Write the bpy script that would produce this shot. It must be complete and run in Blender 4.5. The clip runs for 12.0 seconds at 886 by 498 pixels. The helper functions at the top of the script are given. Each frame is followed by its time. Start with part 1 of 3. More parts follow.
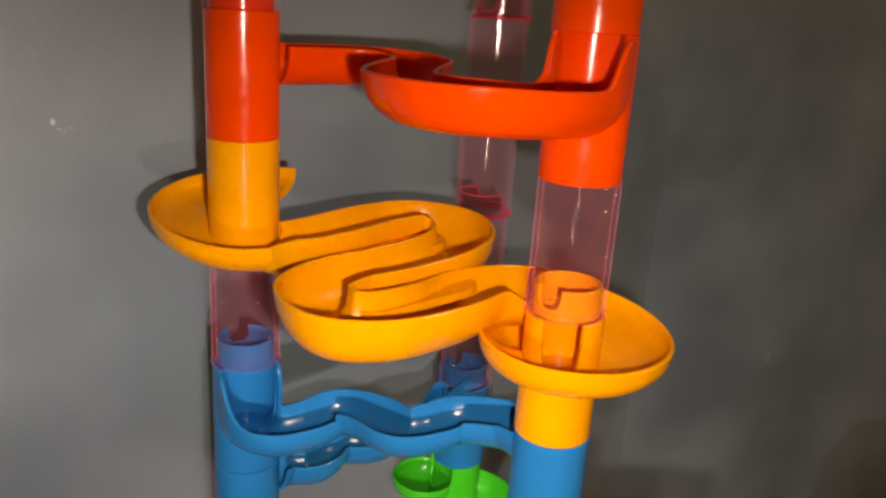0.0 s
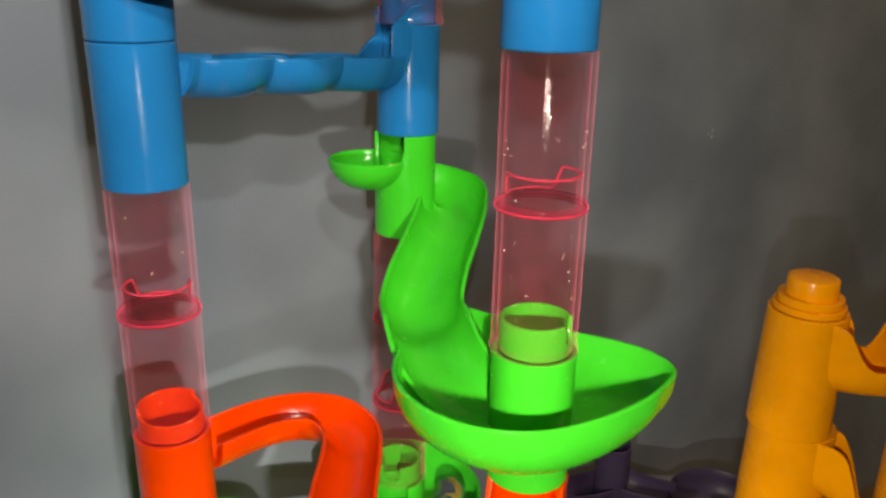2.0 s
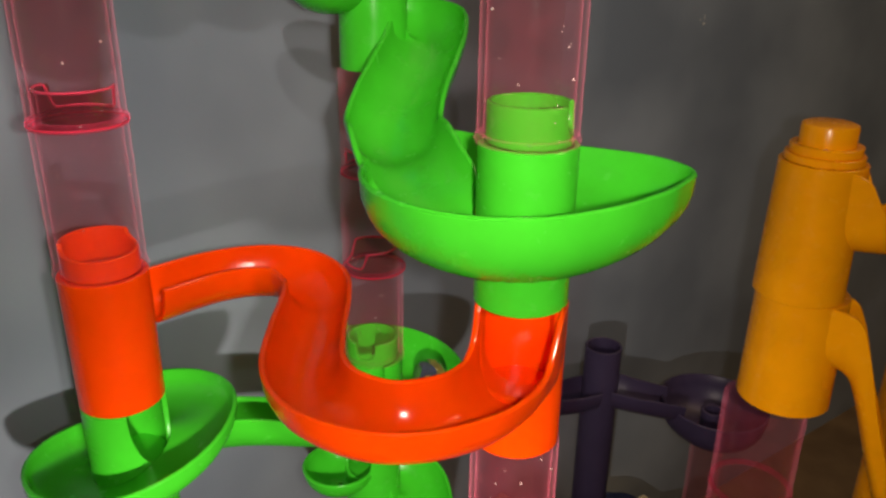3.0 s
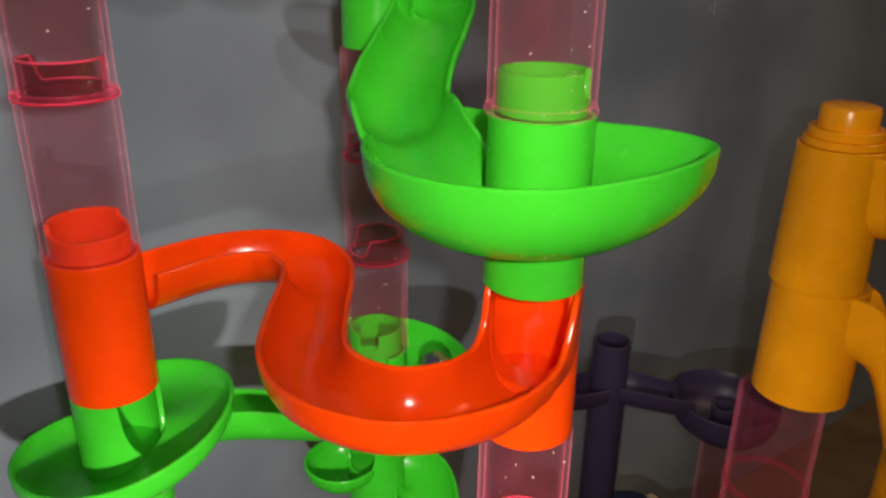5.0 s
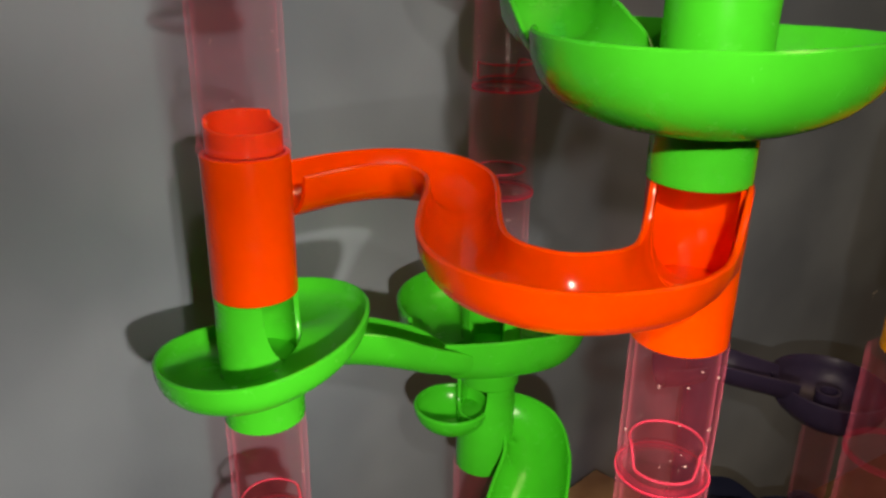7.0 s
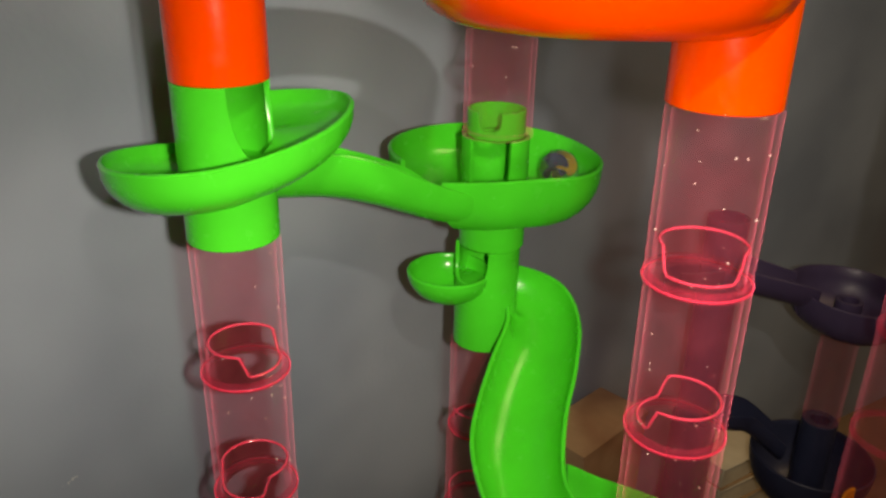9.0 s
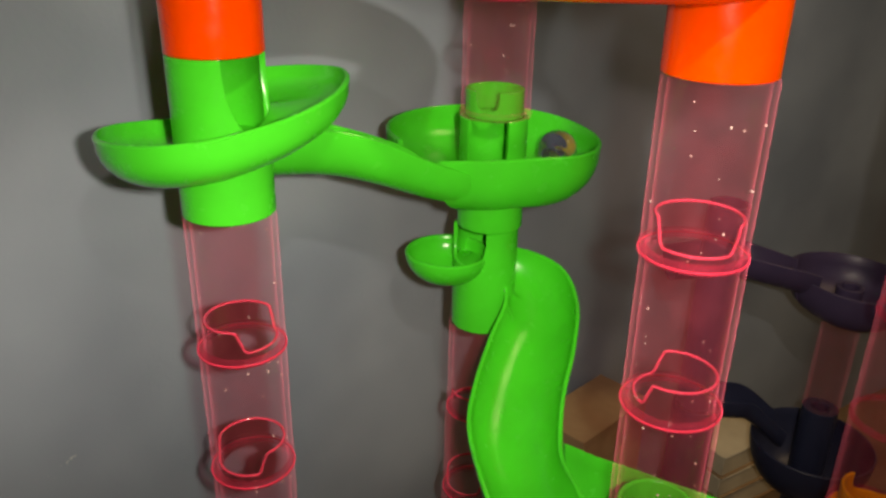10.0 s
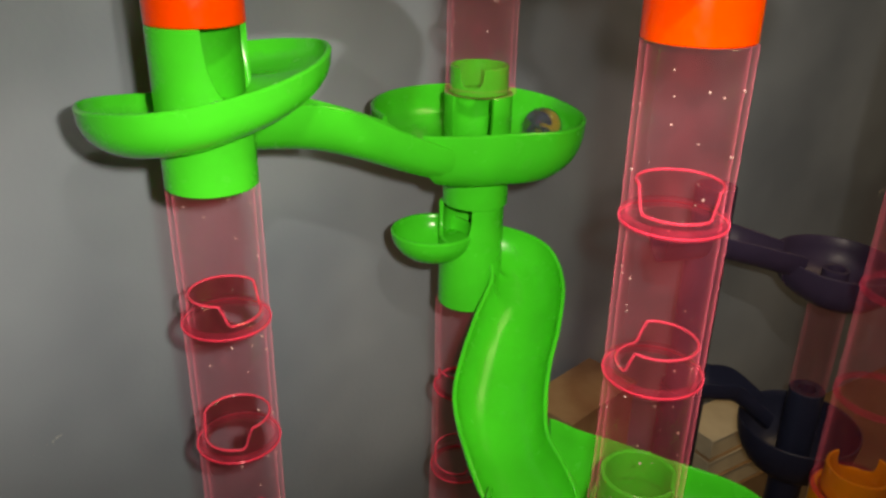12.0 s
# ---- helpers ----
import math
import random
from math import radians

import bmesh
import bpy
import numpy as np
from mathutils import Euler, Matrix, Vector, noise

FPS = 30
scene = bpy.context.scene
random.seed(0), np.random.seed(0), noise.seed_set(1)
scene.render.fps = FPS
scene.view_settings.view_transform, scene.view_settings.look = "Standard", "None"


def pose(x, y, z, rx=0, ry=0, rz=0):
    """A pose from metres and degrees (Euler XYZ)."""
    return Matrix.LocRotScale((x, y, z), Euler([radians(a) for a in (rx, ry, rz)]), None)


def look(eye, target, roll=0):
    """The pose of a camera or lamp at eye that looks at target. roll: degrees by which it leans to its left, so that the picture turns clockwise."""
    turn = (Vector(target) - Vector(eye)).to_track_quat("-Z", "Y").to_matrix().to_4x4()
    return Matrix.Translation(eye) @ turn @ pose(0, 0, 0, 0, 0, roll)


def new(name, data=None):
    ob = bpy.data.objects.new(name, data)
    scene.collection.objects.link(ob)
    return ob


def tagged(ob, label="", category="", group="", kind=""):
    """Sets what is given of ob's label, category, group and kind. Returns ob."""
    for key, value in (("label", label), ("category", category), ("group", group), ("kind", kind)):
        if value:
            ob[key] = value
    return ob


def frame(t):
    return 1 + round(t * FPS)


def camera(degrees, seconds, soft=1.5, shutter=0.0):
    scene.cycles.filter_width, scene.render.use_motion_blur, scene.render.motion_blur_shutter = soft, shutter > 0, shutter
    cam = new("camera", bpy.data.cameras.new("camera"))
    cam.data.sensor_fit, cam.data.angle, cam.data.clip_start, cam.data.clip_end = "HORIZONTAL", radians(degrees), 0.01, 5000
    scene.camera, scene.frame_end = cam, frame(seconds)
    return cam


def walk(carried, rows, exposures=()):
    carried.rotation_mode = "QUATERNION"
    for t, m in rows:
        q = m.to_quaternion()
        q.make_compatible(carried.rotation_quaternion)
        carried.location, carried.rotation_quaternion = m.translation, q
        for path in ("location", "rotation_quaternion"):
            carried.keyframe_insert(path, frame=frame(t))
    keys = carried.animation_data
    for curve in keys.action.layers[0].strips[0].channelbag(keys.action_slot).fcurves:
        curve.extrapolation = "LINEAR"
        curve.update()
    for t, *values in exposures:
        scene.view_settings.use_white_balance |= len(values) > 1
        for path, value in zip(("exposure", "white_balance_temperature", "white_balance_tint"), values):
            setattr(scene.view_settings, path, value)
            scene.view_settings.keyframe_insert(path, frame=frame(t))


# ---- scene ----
cam = camera(59.0, 12.0, soft=2.6)
PATH = [
    (0, (-0.00397, 0.00537, 0.79535), (0.0670, 1.9116, 0.1942), 3.86),
    (0.3, (-0.01385, 0.01903, 0.77512), (0.0862, 1.9205, 0.1854), 3.28),
    (0.5, (-0.01279, 0.03056, 0.76324), (0.1546, 1.9265, 0.1488), 2.49),
    (0.8, (-0.01513, 0.04231, 0.71850), (0.1939, 1.9341, 0.1151), 1.69),
    (1, (-0.02894, 0.04190, 0.69724), (0.2093, 1.9391, 0.1107), 1.76),
    (1.2, (-0.03631, 0.03855, 0.69225), (0.2013, 1.9340, 0.1060), 2.08),
    (1.5, (-0.02710, 0.03678, 0.67944), (0.2225, 1.9264, 0.0734), 1.66),
    (1.8, (-0.01999, 0.03641, 0.64415), (0.2727, 1.9097, 0.0143), 1.92),
    (2, (-0.01805, 0.03639, 0.62852), (0.3149, 1.8985, -0.0208), 1.23),
    (2.5, (-0.01184, 0.04800, 0.58932), (0.3701, 1.8819, -0.1113), 0.95),
    (3, (-0.01330, 0.05833, 0.57128), (0.3719, 1.8735, -0.1749), 0.87),
    (5, (-0.01251, 0.06742, 0.56195), (0.3649, 1.8842, -0.1844), 0.76),
    (5.5, (-0.01247, 0.06871, 0.56123), (0.3625, 1.8862, -0.1845), 0.61),
    (6, (-0.01376, 0.06911, 0.56010), (0.3500, 1.8915, -0.1792), 0.70),
    (6.2, (-0.01689, 0.07230, 0.55664), (0.3056, 1.9008, -0.2225), 0.17),
    (6.5, (-0.03324, 0.06213, 0.53956), (0.2278, 1.9147, -0.1675), 0.88),
    (7, (-0.03848, 0.06424, 0.53230), (0.1890, 1.9142, -0.1929), 0.83),
    (7.5, (-0.04621, 0.06719, 0.52017), (0.1353, 1.9165, -0.2195), 1.19),
    (7.7, (-0.04479, 0.06678, 0.50720), (0.1414, 1.9066, -0.2547), 1.35),
    (9.3, (-0.03427, 0.07951, 0.46816), (0.2029, 1.9048, -0.3143), 1.15),
    (9.5, (-0.03347, 0.07792, 0.46622), (0.1996, 1.9028, -0.3183), 1.12),
    (10, (-0.03409, 0.07630, 0.46623), (0.1922, 1.8982, -0.3273), 1.16),
    (10.5, (-0.03570, 0.07512, 0.46758), (0.1921, 1.8978, -0.3236), 1.18),
    (11, (-0.03422, 0.07539, 0.46996), (0.1968, 1.9022, -0.3108), 1.18),
    (11.5, (-0.03483, 0.07541, 0.47124), (0.2076, 1.9037, -0.3024), 1.21),
    (12, (-0.03175, 0.07324, 0.46089), (0.2137, 1.8857, -0.3484), 1.13),
]
# seconds, stops, white balance and tint: the clip's camera drifts
EXPOSURES = [(0, 0.0, 7050, 14), (0.5, -0.1, 6900, 12), (1.0, 0.1, 6500, 10), (1.5, 0.3, 6500, 10), (2.0, 0.4, 6650, 10), (2.5, 0.12, 6700, 13), (3.0, 0.0, 6600, 14), (4.8, -0.05, 6350, 14), (6.0, -0.05, 6350, 14), (6.5, -0.05, 6600, 13), (7.5, 0.03, 7000, 12), (9.5, 0.2, 7000, 11), (12.0, 0.22, 7000, 9)]
walk(cam, [(t, look(eye, target, roll)) for t, eye, target, roll in PATH], EXPOSURES)

# ---- light: four still lamps stand in for one moving phone torch beside the lens, at the heights where it was held ----
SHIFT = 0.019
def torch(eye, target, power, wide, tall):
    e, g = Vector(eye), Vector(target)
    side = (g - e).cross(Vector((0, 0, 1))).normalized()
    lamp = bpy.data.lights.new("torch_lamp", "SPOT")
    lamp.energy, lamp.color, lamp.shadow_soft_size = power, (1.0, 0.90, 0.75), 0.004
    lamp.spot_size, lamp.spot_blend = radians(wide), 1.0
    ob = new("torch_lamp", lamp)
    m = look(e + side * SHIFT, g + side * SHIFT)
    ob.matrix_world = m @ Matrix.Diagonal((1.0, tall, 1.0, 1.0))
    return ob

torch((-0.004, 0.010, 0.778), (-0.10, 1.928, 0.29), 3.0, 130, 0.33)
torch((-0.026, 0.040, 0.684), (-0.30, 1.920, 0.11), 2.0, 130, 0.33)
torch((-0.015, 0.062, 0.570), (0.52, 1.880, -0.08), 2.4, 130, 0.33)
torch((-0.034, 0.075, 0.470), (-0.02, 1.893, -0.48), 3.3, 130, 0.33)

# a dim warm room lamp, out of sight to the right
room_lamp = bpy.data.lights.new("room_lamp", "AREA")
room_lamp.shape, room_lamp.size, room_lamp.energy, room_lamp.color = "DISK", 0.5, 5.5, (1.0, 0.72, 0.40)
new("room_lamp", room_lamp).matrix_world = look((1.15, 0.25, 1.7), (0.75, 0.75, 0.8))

world = bpy.data.worlds.new("world")
scene.world = world
world.use_nodes = True
world.node_tree.nodes["Background"].inputs[0].default_value = (0.9, 0.95, 1.0, 1)
world.node_tree.nodes["Background"].inputs[1].default_value = 0.013

# ---- materials ----
def base_nodes(name):
    mat = bpy.data.materials.new(name)
    mat.use_nodes = True
    nt = mat.node_tree
    return mat, nt, nt.nodes["Principled BSDF"], nt.links

def noise_node(nt, scale, detail=3.0, rough=0.55, coord="Object"):
    tc = nt.nodes.new("ShaderNodeTexCoord")
    n = nt.nodes.new("ShaderNodeTexNoise")
    n.inputs["Scale"].default_value = scale
    n.inputs["Detail"].default_value = detail
    n.inputs["Roughness"].default_value = rough
    nt.links.new(tc.outputs[coord], n.inputs["Vector"])
    return n

def ramp(nt, src, a, b, pa=0.3, pb=0.7):
    r = nt.nodes.new("ShaderNodeValToRGB")
    r.color_ramp.elements[0].position, r.color_ramp.elements[1].position = pa, pb
    r.color_ramp.elements[0].color, r.color_ramp.elements[1].color = (*a, 1), (*b, 1)
    nt.links.new(src, r.inputs["Fac"])
    return r

def bump(nt, src, strength, dist):
    b = nt.nodes.new("ShaderNodeBump")
    b.inputs["Strength"].default_value, b.inputs["Distance"].default_value = strength, dist
    nt.links.new(src, b.inputs["Height"])
    return b

def plastic(name, col, rough=0.28, glow=0.12):
    mat, nt, p, links = base_nodes(name)
    big, fine = noise_node(nt, 45, 3), noise_node(nt, 900, 2)
    dark = tuple(c * 0.86 for c in col)
    links.new(ramp(nt, big.outputs["Fac"], dark, col).outputs["Color"], p.inputs["Base Color"])
    rr = ramp(nt, noise_node(nt, 160, 4).outputs["Fac"], (rough - 0.06,) * 3, (rough + 0.1,) * 3)
    links.new(rr.outputs["Color"], p.inputs["Roughness"])
    links.new(bump(nt, fine.outputs["Fac"], 0.05, 0.0004).outputs["Normal"], p.inputs["Normal"])
    p.inputs["Subsurface Weight"].default_value = glow
    p.inputs["Subsurface Radius"].default_value = (0.003, 0.003, 0.003)
    p.inputs["Subsurface Scale"].default_value = 1.0
    p.inputs["IOR"].default_value = 1.45
    p.inputs["Specular IOR Level"].default_value = 0.4
    return mat

ORANGE = plastic("orange_plastic", (1.0, 0.068, 0.001), 0.17, 0.3)
YELLOW = plastic("yellow_plastic", (1.0, 0.375, 0.002), 0.21)
GREEN = plastic("green_plastic", (0.048, 0.60, 0.024), 0.2)
BLUE = plastic("blue_plastic", (0.014, 0.20, 0.55), 0.17)
PURPLE = plastic("purple_plastic", (0.052, 0.038, 0.088), 0.42)
NAVY = plastic("dark_blue_plastic", (0.028, 0.033, 0.075), 0.4)

def clear_plastic(name, tint, body, part_body, sheen=0.5):
    """Thin clear coloured plastic: see-through, slightly hazy and scratched, with a tinted sheen that grows towards the edges."""
    mat, nt, p, links = base_nodes(name)
    nt.nodes.remove(p)
    out = nt.nodes["Material Output"]
    tr = nt.nodes.new("ShaderNodeBsdfTransparent")
    tr.inputs["Color"].default_value = (*tint, 1)
    di = nt.nodes.new("ShaderNodeBsdfDiffuse")
    di.inputs["Color"].default_value = (*body, 1)
    b = bump(nt, noise_node(nt, 260, 3).outputs["Fac"], 0.25, 0.0006)
    def gloss(rough, col):
        gl = nt.nodes.new("ShaderNodeBsdfGlossy")
        gl.inputs["Roughness"].default_value = rough
        gl.inputs["Color"].default_value = (*col, 1)
        links.new(b.outputs["Normal"], gl.inputs["Normal"])
        return gl
    def mixed(fac, one, two):
        m = nt.nodes.new("ShaderNodeMixShader")
        if isinstance(fac, float):
            m.inputs[0].default_value = fac
        else:
            links.new(fac, m.inputs[0])
        links.new(one.outputs[0], m.inputs[1]); links.new(two.outputs[0], m.inputs[2])
        return m
    haze = ramp(nt, noise_node(nt, 120, 4).outputs["Fac"], (part_body * 0.6,) * 3, (part_body * 1.5,) * 3)
    core = mixed(haze.outputs["Color"], tr, di)
    sh = nt.nodes.new("ShaderNodeBsdfSheen")
    sh.inputs["Color"].default_value = (sheen, sheen * body[1] * 1.2, sheen * body[2] * 1.3, 1)
    sh.inputs["Roughness"].default_value = 0.35
    edge = nt.nodes.new("ShaderNodeAddShader")
    links.new(core.outputs[0], edge.inputs[0]); links.new(sh.outputs[0], edge.inputs[1])
    top = mixed(0.02, edge, gloss(0.08, (1, 0.95, 0.95)))
    links.new(top.outputs[0], out.inputs["Surface"])
    return mat

PINK = clear_plastic("clear_pink_plastic", (0.988, 0.938, 0.95), (1.0, 0.17, 0.25), 0.020, 0.24)
PINK_EDGE = plastic("pink_plastic_edge", (0.88, 0.075, 0.15), 0.12, 0.35)
# pale colour for the grains that paint sparkles on the clear tubes
SPARKLE = plastic("pale_sparkle", (0.62, 0.50, 0.48), 0.2, 0.0)
PINK_RIM = clear_plastic("clear_pink_rim", (0.98, 0.74, 0.79), (0.95, 0.10, 0.20), 0.09)

def wall_paint(name, a, b):
    mat, nt, p, links = base_nodes(name)
    smear = noise_node(nt, 7.5, 3, 0.5)
    base = ramp(nt, smear.outputs["Fac"], a, b, 0.35, 0.72)
    tc = nt.nodes.new("ShaderNodeTexCoord")
    vo = nt.nodes.new("ShaderNodeTexVoronoi")
    vo.inputs["Scale"].default_value = 9.0
    warp = nt.nodes.new("ShaderNodeMixRGB")
    warp.inputs["Fac"].default_value = 0.02
    links.new(tc.outputs["Object"], warp.inputs["Color1"])
    links.new(noise_node(nt, 160, 2).outputs["Color"], warp.inputs["Color2"])
    links.new(warp.outputs["Color"], vo.inputs["Vector"])
    chip = ramp(nt, vo.outputs["Distance"], (1, 1, 1), (0, 0, 0), 0.012, 0.03)
    mixc = nt.nodes.new("ShaderNodeMixRGB")
    links.new(chip.outputs["Color"], mixc.inputs["Fac"])
    links.new(base.outputs["Color"], mixc.inputs["Color1"])
    mixc.inputs["Color2"].default_value = (0.75, 0.73, 0.7, 1)
    links.new(mixc.outputs["Color"], p.inputs["Base Color"])
    links.new(ramp(nt, noise_node(nt, 9.0, 4).outputs["Fac"], (0.46,) * 3, (0.36,) * 3).outputs["Color"], p.inputs["Roughness"])
    p.inputs["Specular IOR Level"].default_value = 1.0
    add = nt.nodes.new("ShaderNodeMath"); add.operation = "ADD"
    links.new(noise_node(nt, 320, 3).outputs["Fac"], add.inputs[0])
    links.new(noise_node(nt, 38, 2).outputs["Fac"], add.inputs[1])
    links.new(bump(nt, add.outputs[0], 0.12, 0.0012).outputs["Normal"], p.inputs["Normal"])
    return mat

WALL = wall_paint("grey_wall_paint", (0.174, 0.212, 0.274), (0.300, 0.354, 0.436))

def floor_wood():
    mat, nt, p, links = base_nodes("brown_floor")
    links.new(ramp(nt, noise_node(nt, 14, 6).outputs["Fac"], (0.10, 0.06, 0.03), (0.20, 0.13, 0.07)).outputs["Color"], p.inputs["Base Color"])
    p.inputs["Roughness"].default_value = 0.55
    links.new(bump(nt, noise_node(nt, 240, 4).outputs["Fac"], 0.2, 0.001).outputs["Normal"], p.inputs["Normal"])
    return mat
FLOOR = floor_wood()

def card(name, a, b):
    mat, nt, p, links = base_nodes(name)
    links.new(ramp(nt, noise_node(nt, 40, 5).outputs["Fac"], a, b).outputs["Color"], p.inputs["Base Color"])
    p.inputs["Roughness"].default_value = 0.8
    links.new(bump(nt, noise_node(nt, 500, 3).outputs["Fac"], 0.15, 0.0005).outputs["Normal"], p.inputs["Normal"])
    return mat
PAPER = card("cream_paper", (0.60, 0.52, 0.38), (0.72, 0.64, 0.48))
CARD = card("brown_cardboard", (0.30, 0.19, 0.10), (0.40, 0.27, 0.15))

# ---- mesh helpers ----
def finish(bm, angle=38):
    bmesh.ops.recalc_face_normals(bm, faces=bm.faces)
    for f in bm.faces:
        f.smooth = True
    for e in bm.edges:
        if len(e.link_faces) == 2 and e.calc_face_angle(0) > radians(angle):
            e.smooth = False

def part(name, bm, material, parent, label=""):
    finish(bm)
    me = bpy.data.meshes.new(name)
    bm.to_mesh(me)
    bm.free()
    me.materials.append(material)
    ob = new(name, me)
    if parent:
        ob.parent = parent
        ob.matrix_parent_inverse = parent.matrix_basis.inverted()
    return tagged(ob, label)

def thing(name, at, label, category, group="", kind=""):
    ob = new(name)
    ob.location = at
    ob.empty_display_size = 0.02
    bpy.context.view_layer.update()
    return tagged(ob, label, category, group, kind)

def grid_wrap(bm, rings, close_ring=True, close_ends=True):
    vs = [[bm.verts.new(p) for p in r] for r in rings]
    n = len(rings[0])
    for a, b in zip(vs, vs[1:]):
        for i in range(n if close_ring else n - 1):
            j = (i + 1) % n
            bm.faces.new((a[i], a[j], b[j], b[i]))
    if close_ends:
        bm.faces.new(vs[0]); bm.faces.new(vs[-1])
    return vs

def lathe(profile, at=(0, 0, 0), seg=64, rx=1.0, ry=1.0, tilt=(0, 0), mid=(0, 0)):
    """A closed profile of (r, z, k) turned round z. k: how much the tilt lifts that point; also how far it widens and moves by rx, ry, mid."""
    bm = bmesh.new()
    rings = []
    for i in range(seg):
        a = 2 * math.pi * i / seg
        c, s = math.cos(a), math.sin(a)
        ring = []
        for q in profile:
            r, z = q[0], q[1]
            k = q[2] if len(q) > 2 else 0.0
            fx, fy = 1 + (rx - 1) * k, 1 + (ry - 1) * k
            ring.append((at[0] + r * c * fx + mid[0] * k, at[1] + r * s * fy + mid[1] * k, at[2] + z + k * (tilt[0] * c + tilt[1] * s)))
        rings.append(ring)
    rings.append(rings[0])
    vs = [[bm.verts.new(p) for p in r] for r in rings[:-1]]
    vs.append(vs[0])
    n = len(profile)
    for a, b in zip(vs, vs[1:]):
        for i in range(n):
            j = (i + 1) % n
            bm.faces.new((a[i], a[j], b[j], b[i]))
    return bm

RO, RI = 0.0131, 0.0115

def pipe(at, z0, z1, ro=RO, ri=RI, window=None, na=72, taper=0.0, bend=3.2):
    """An upright tube with wall thickness; window: (direction, half angle in degrees, low z, high z) is cut right through it."""
    b = 0.0004
    if window is None:
        prof = [(ro - b, z0), (ro, z0 + b), (ro + taper, z1 - b), (ro + taper - b, z1), (ri + b, z1), (ri, z1 - b), (ri, z0 + b), (ri + b, z0)]
        return lathe(prof, (at[0], at[1], 0), na)
    mid, half, w0, w1 = window
    angs = [mid + half + (360 - 2 * half) * i / 44 for i in range(44)]
    angs += [mid - half * math.cos(math.pi * i / 36) for i in range(36)]
    bm = bmesh.new()
    rings = []
    for deg in angs:
        off = abs((deg - mid + 180) % 360 - 180) / half
        zt = z1 if off >= 1 else w0 + (z1 - w0) * (1 - (1 - off ** bend) ** (1 / bend))
        c, s = math.cos(radians(deg)), math.sin(radians(deg))
        prof = ((ro - b, z0), (ro, z0 + b), (ro, zt - b), (ro - b, zt), (ri + b, zt), (ri, zt - b), (ri, z0 + b), (ri + b, z0))
        rings.append([bm.verts.new((at[0] + r * c, at[1] + r * s, z)) for r, z in prof])
    for u, v in zip(rings, rings[1:] + rings[:1]):
        for i in range(8):
            bm.faces.new((u[i], u[(i + 1) % 8], v[(i + 1) % 8], v[i]))
    return bm

def glide(points, steps=9):
    """A smooth line through a few points of any dimension (Catmull-Rom)."""
    P = [np.array(p, float) for p in points]
    P = [2 * P[0] - P[1]] + P + [2 * P[-1] - P[-2]]
    out = []
    for k in range(1, len(P) - 2):
        a, b, c, d = P[k - 1:k + 3]
        for s in range(steps):
            u = s / steps
            out.append(0.5 * (2 * b + (c - a) * u + (2 * a - 5 * b + 4 * c - d) * u * u + (3 * b - a - 3 * c + d) * u ** 3))
    out.append(P[-2])
    return out

def trough(points, depth=0.013, thick=0.0016, round_n=10, steps=9):
    """An open U-shaped channel. Points: x, y, rim z, half width, lift of the left and right wall and, where a wall dies away, how much of each is left."""
    line = glide([tuple(p) + (1, 1) if len(p) == 6 else p for p in points], steps)
    bm = bmesh.new()
    rings = []
    for k, q in enumerate(line):
        a, b = line[max(k - 1, 0)], line[min(k + 1, len(line) - 1)]
        t = Vector((b[0] - a[0], b[1] - a[1], 0)).normalized()
        side = Vector((t.y, -t.x, 0))
        x, y, z, w, ll, lr, gl, gr = q
        def pt(u, v):
            g = min(max(gl if u < 0 else gr, 0.0), 1.0)
            return (x + side.x * u, y + side.y * u, z - depth + (depth + v) * g if v > -depth + thick else z + v)
        outer, inner = [], []
        for i in range(round_n + 1):
            ang = math.pi + math.pi * i / round_n
            outer.append(pt(w * math.cos(ang), depth * math.sin(ang)))
            inner.append(pt((w - thick) * math.cos(ang), (depth - thick) * math.sin(ang)))
        e = thick * 0.3
        ring = [pt(-w, max(ll, 0) + 0.0006)] + outer + [pt(w, max(lr, 0) + 0.0006), pt(w - e, max(lr, 0) + 0.0011), pt(w - thick + e, max(lr, 0) + 0.0011), pt(w - thick, max(lr, 0) + 0.0006)]
        ring += inner[::-1] + [pt(-w + thick, max(ll, 0) + 0.0006), pt(-w + thick - e, max(ll, 0) + 0.0011), pt(-w + e, max(ll, 0) + 0.0011)]
        rings.append(ring)
    grid_wrap(bm, rings)
    return bm

def bowl(at, z_rim, z_low, r, rx=1.0, ry=1.0, tilt=(0, 0), mid=(0, 0), r0=0.0132, thick=0.0017, seg=64, n=10):
    """A round dish on a column: flat in the middle, with a curved wall that ends in a rounded rim."""
    prof = []
    for i in range(n + 1):
        u = math.pi / 2 * i / n
        k = math.sin(u)
        prof.append((r0 + (r - r0) * math.sin(u), z_rim - (z_rim - z_low) * math.cos(u), k))
    prof.append((r - thick * 0.3, z_rim + 0.0006, 1.0))
    prof.append((r - thick * 0.7, z_rim + 0.0006, 1.0))
    for i in range(n, -1, -1):
        u = math.pi / 2 * i / n
        prof.append((r0 + (r - thick - r0) * math.sin(u), z_rim - (z_rim - z_low - thick) * math.cos(u), math.sin(u)))
    return lathe(prof, (at[0], at[1], 0), seg, rx, ry, tilt, mid)

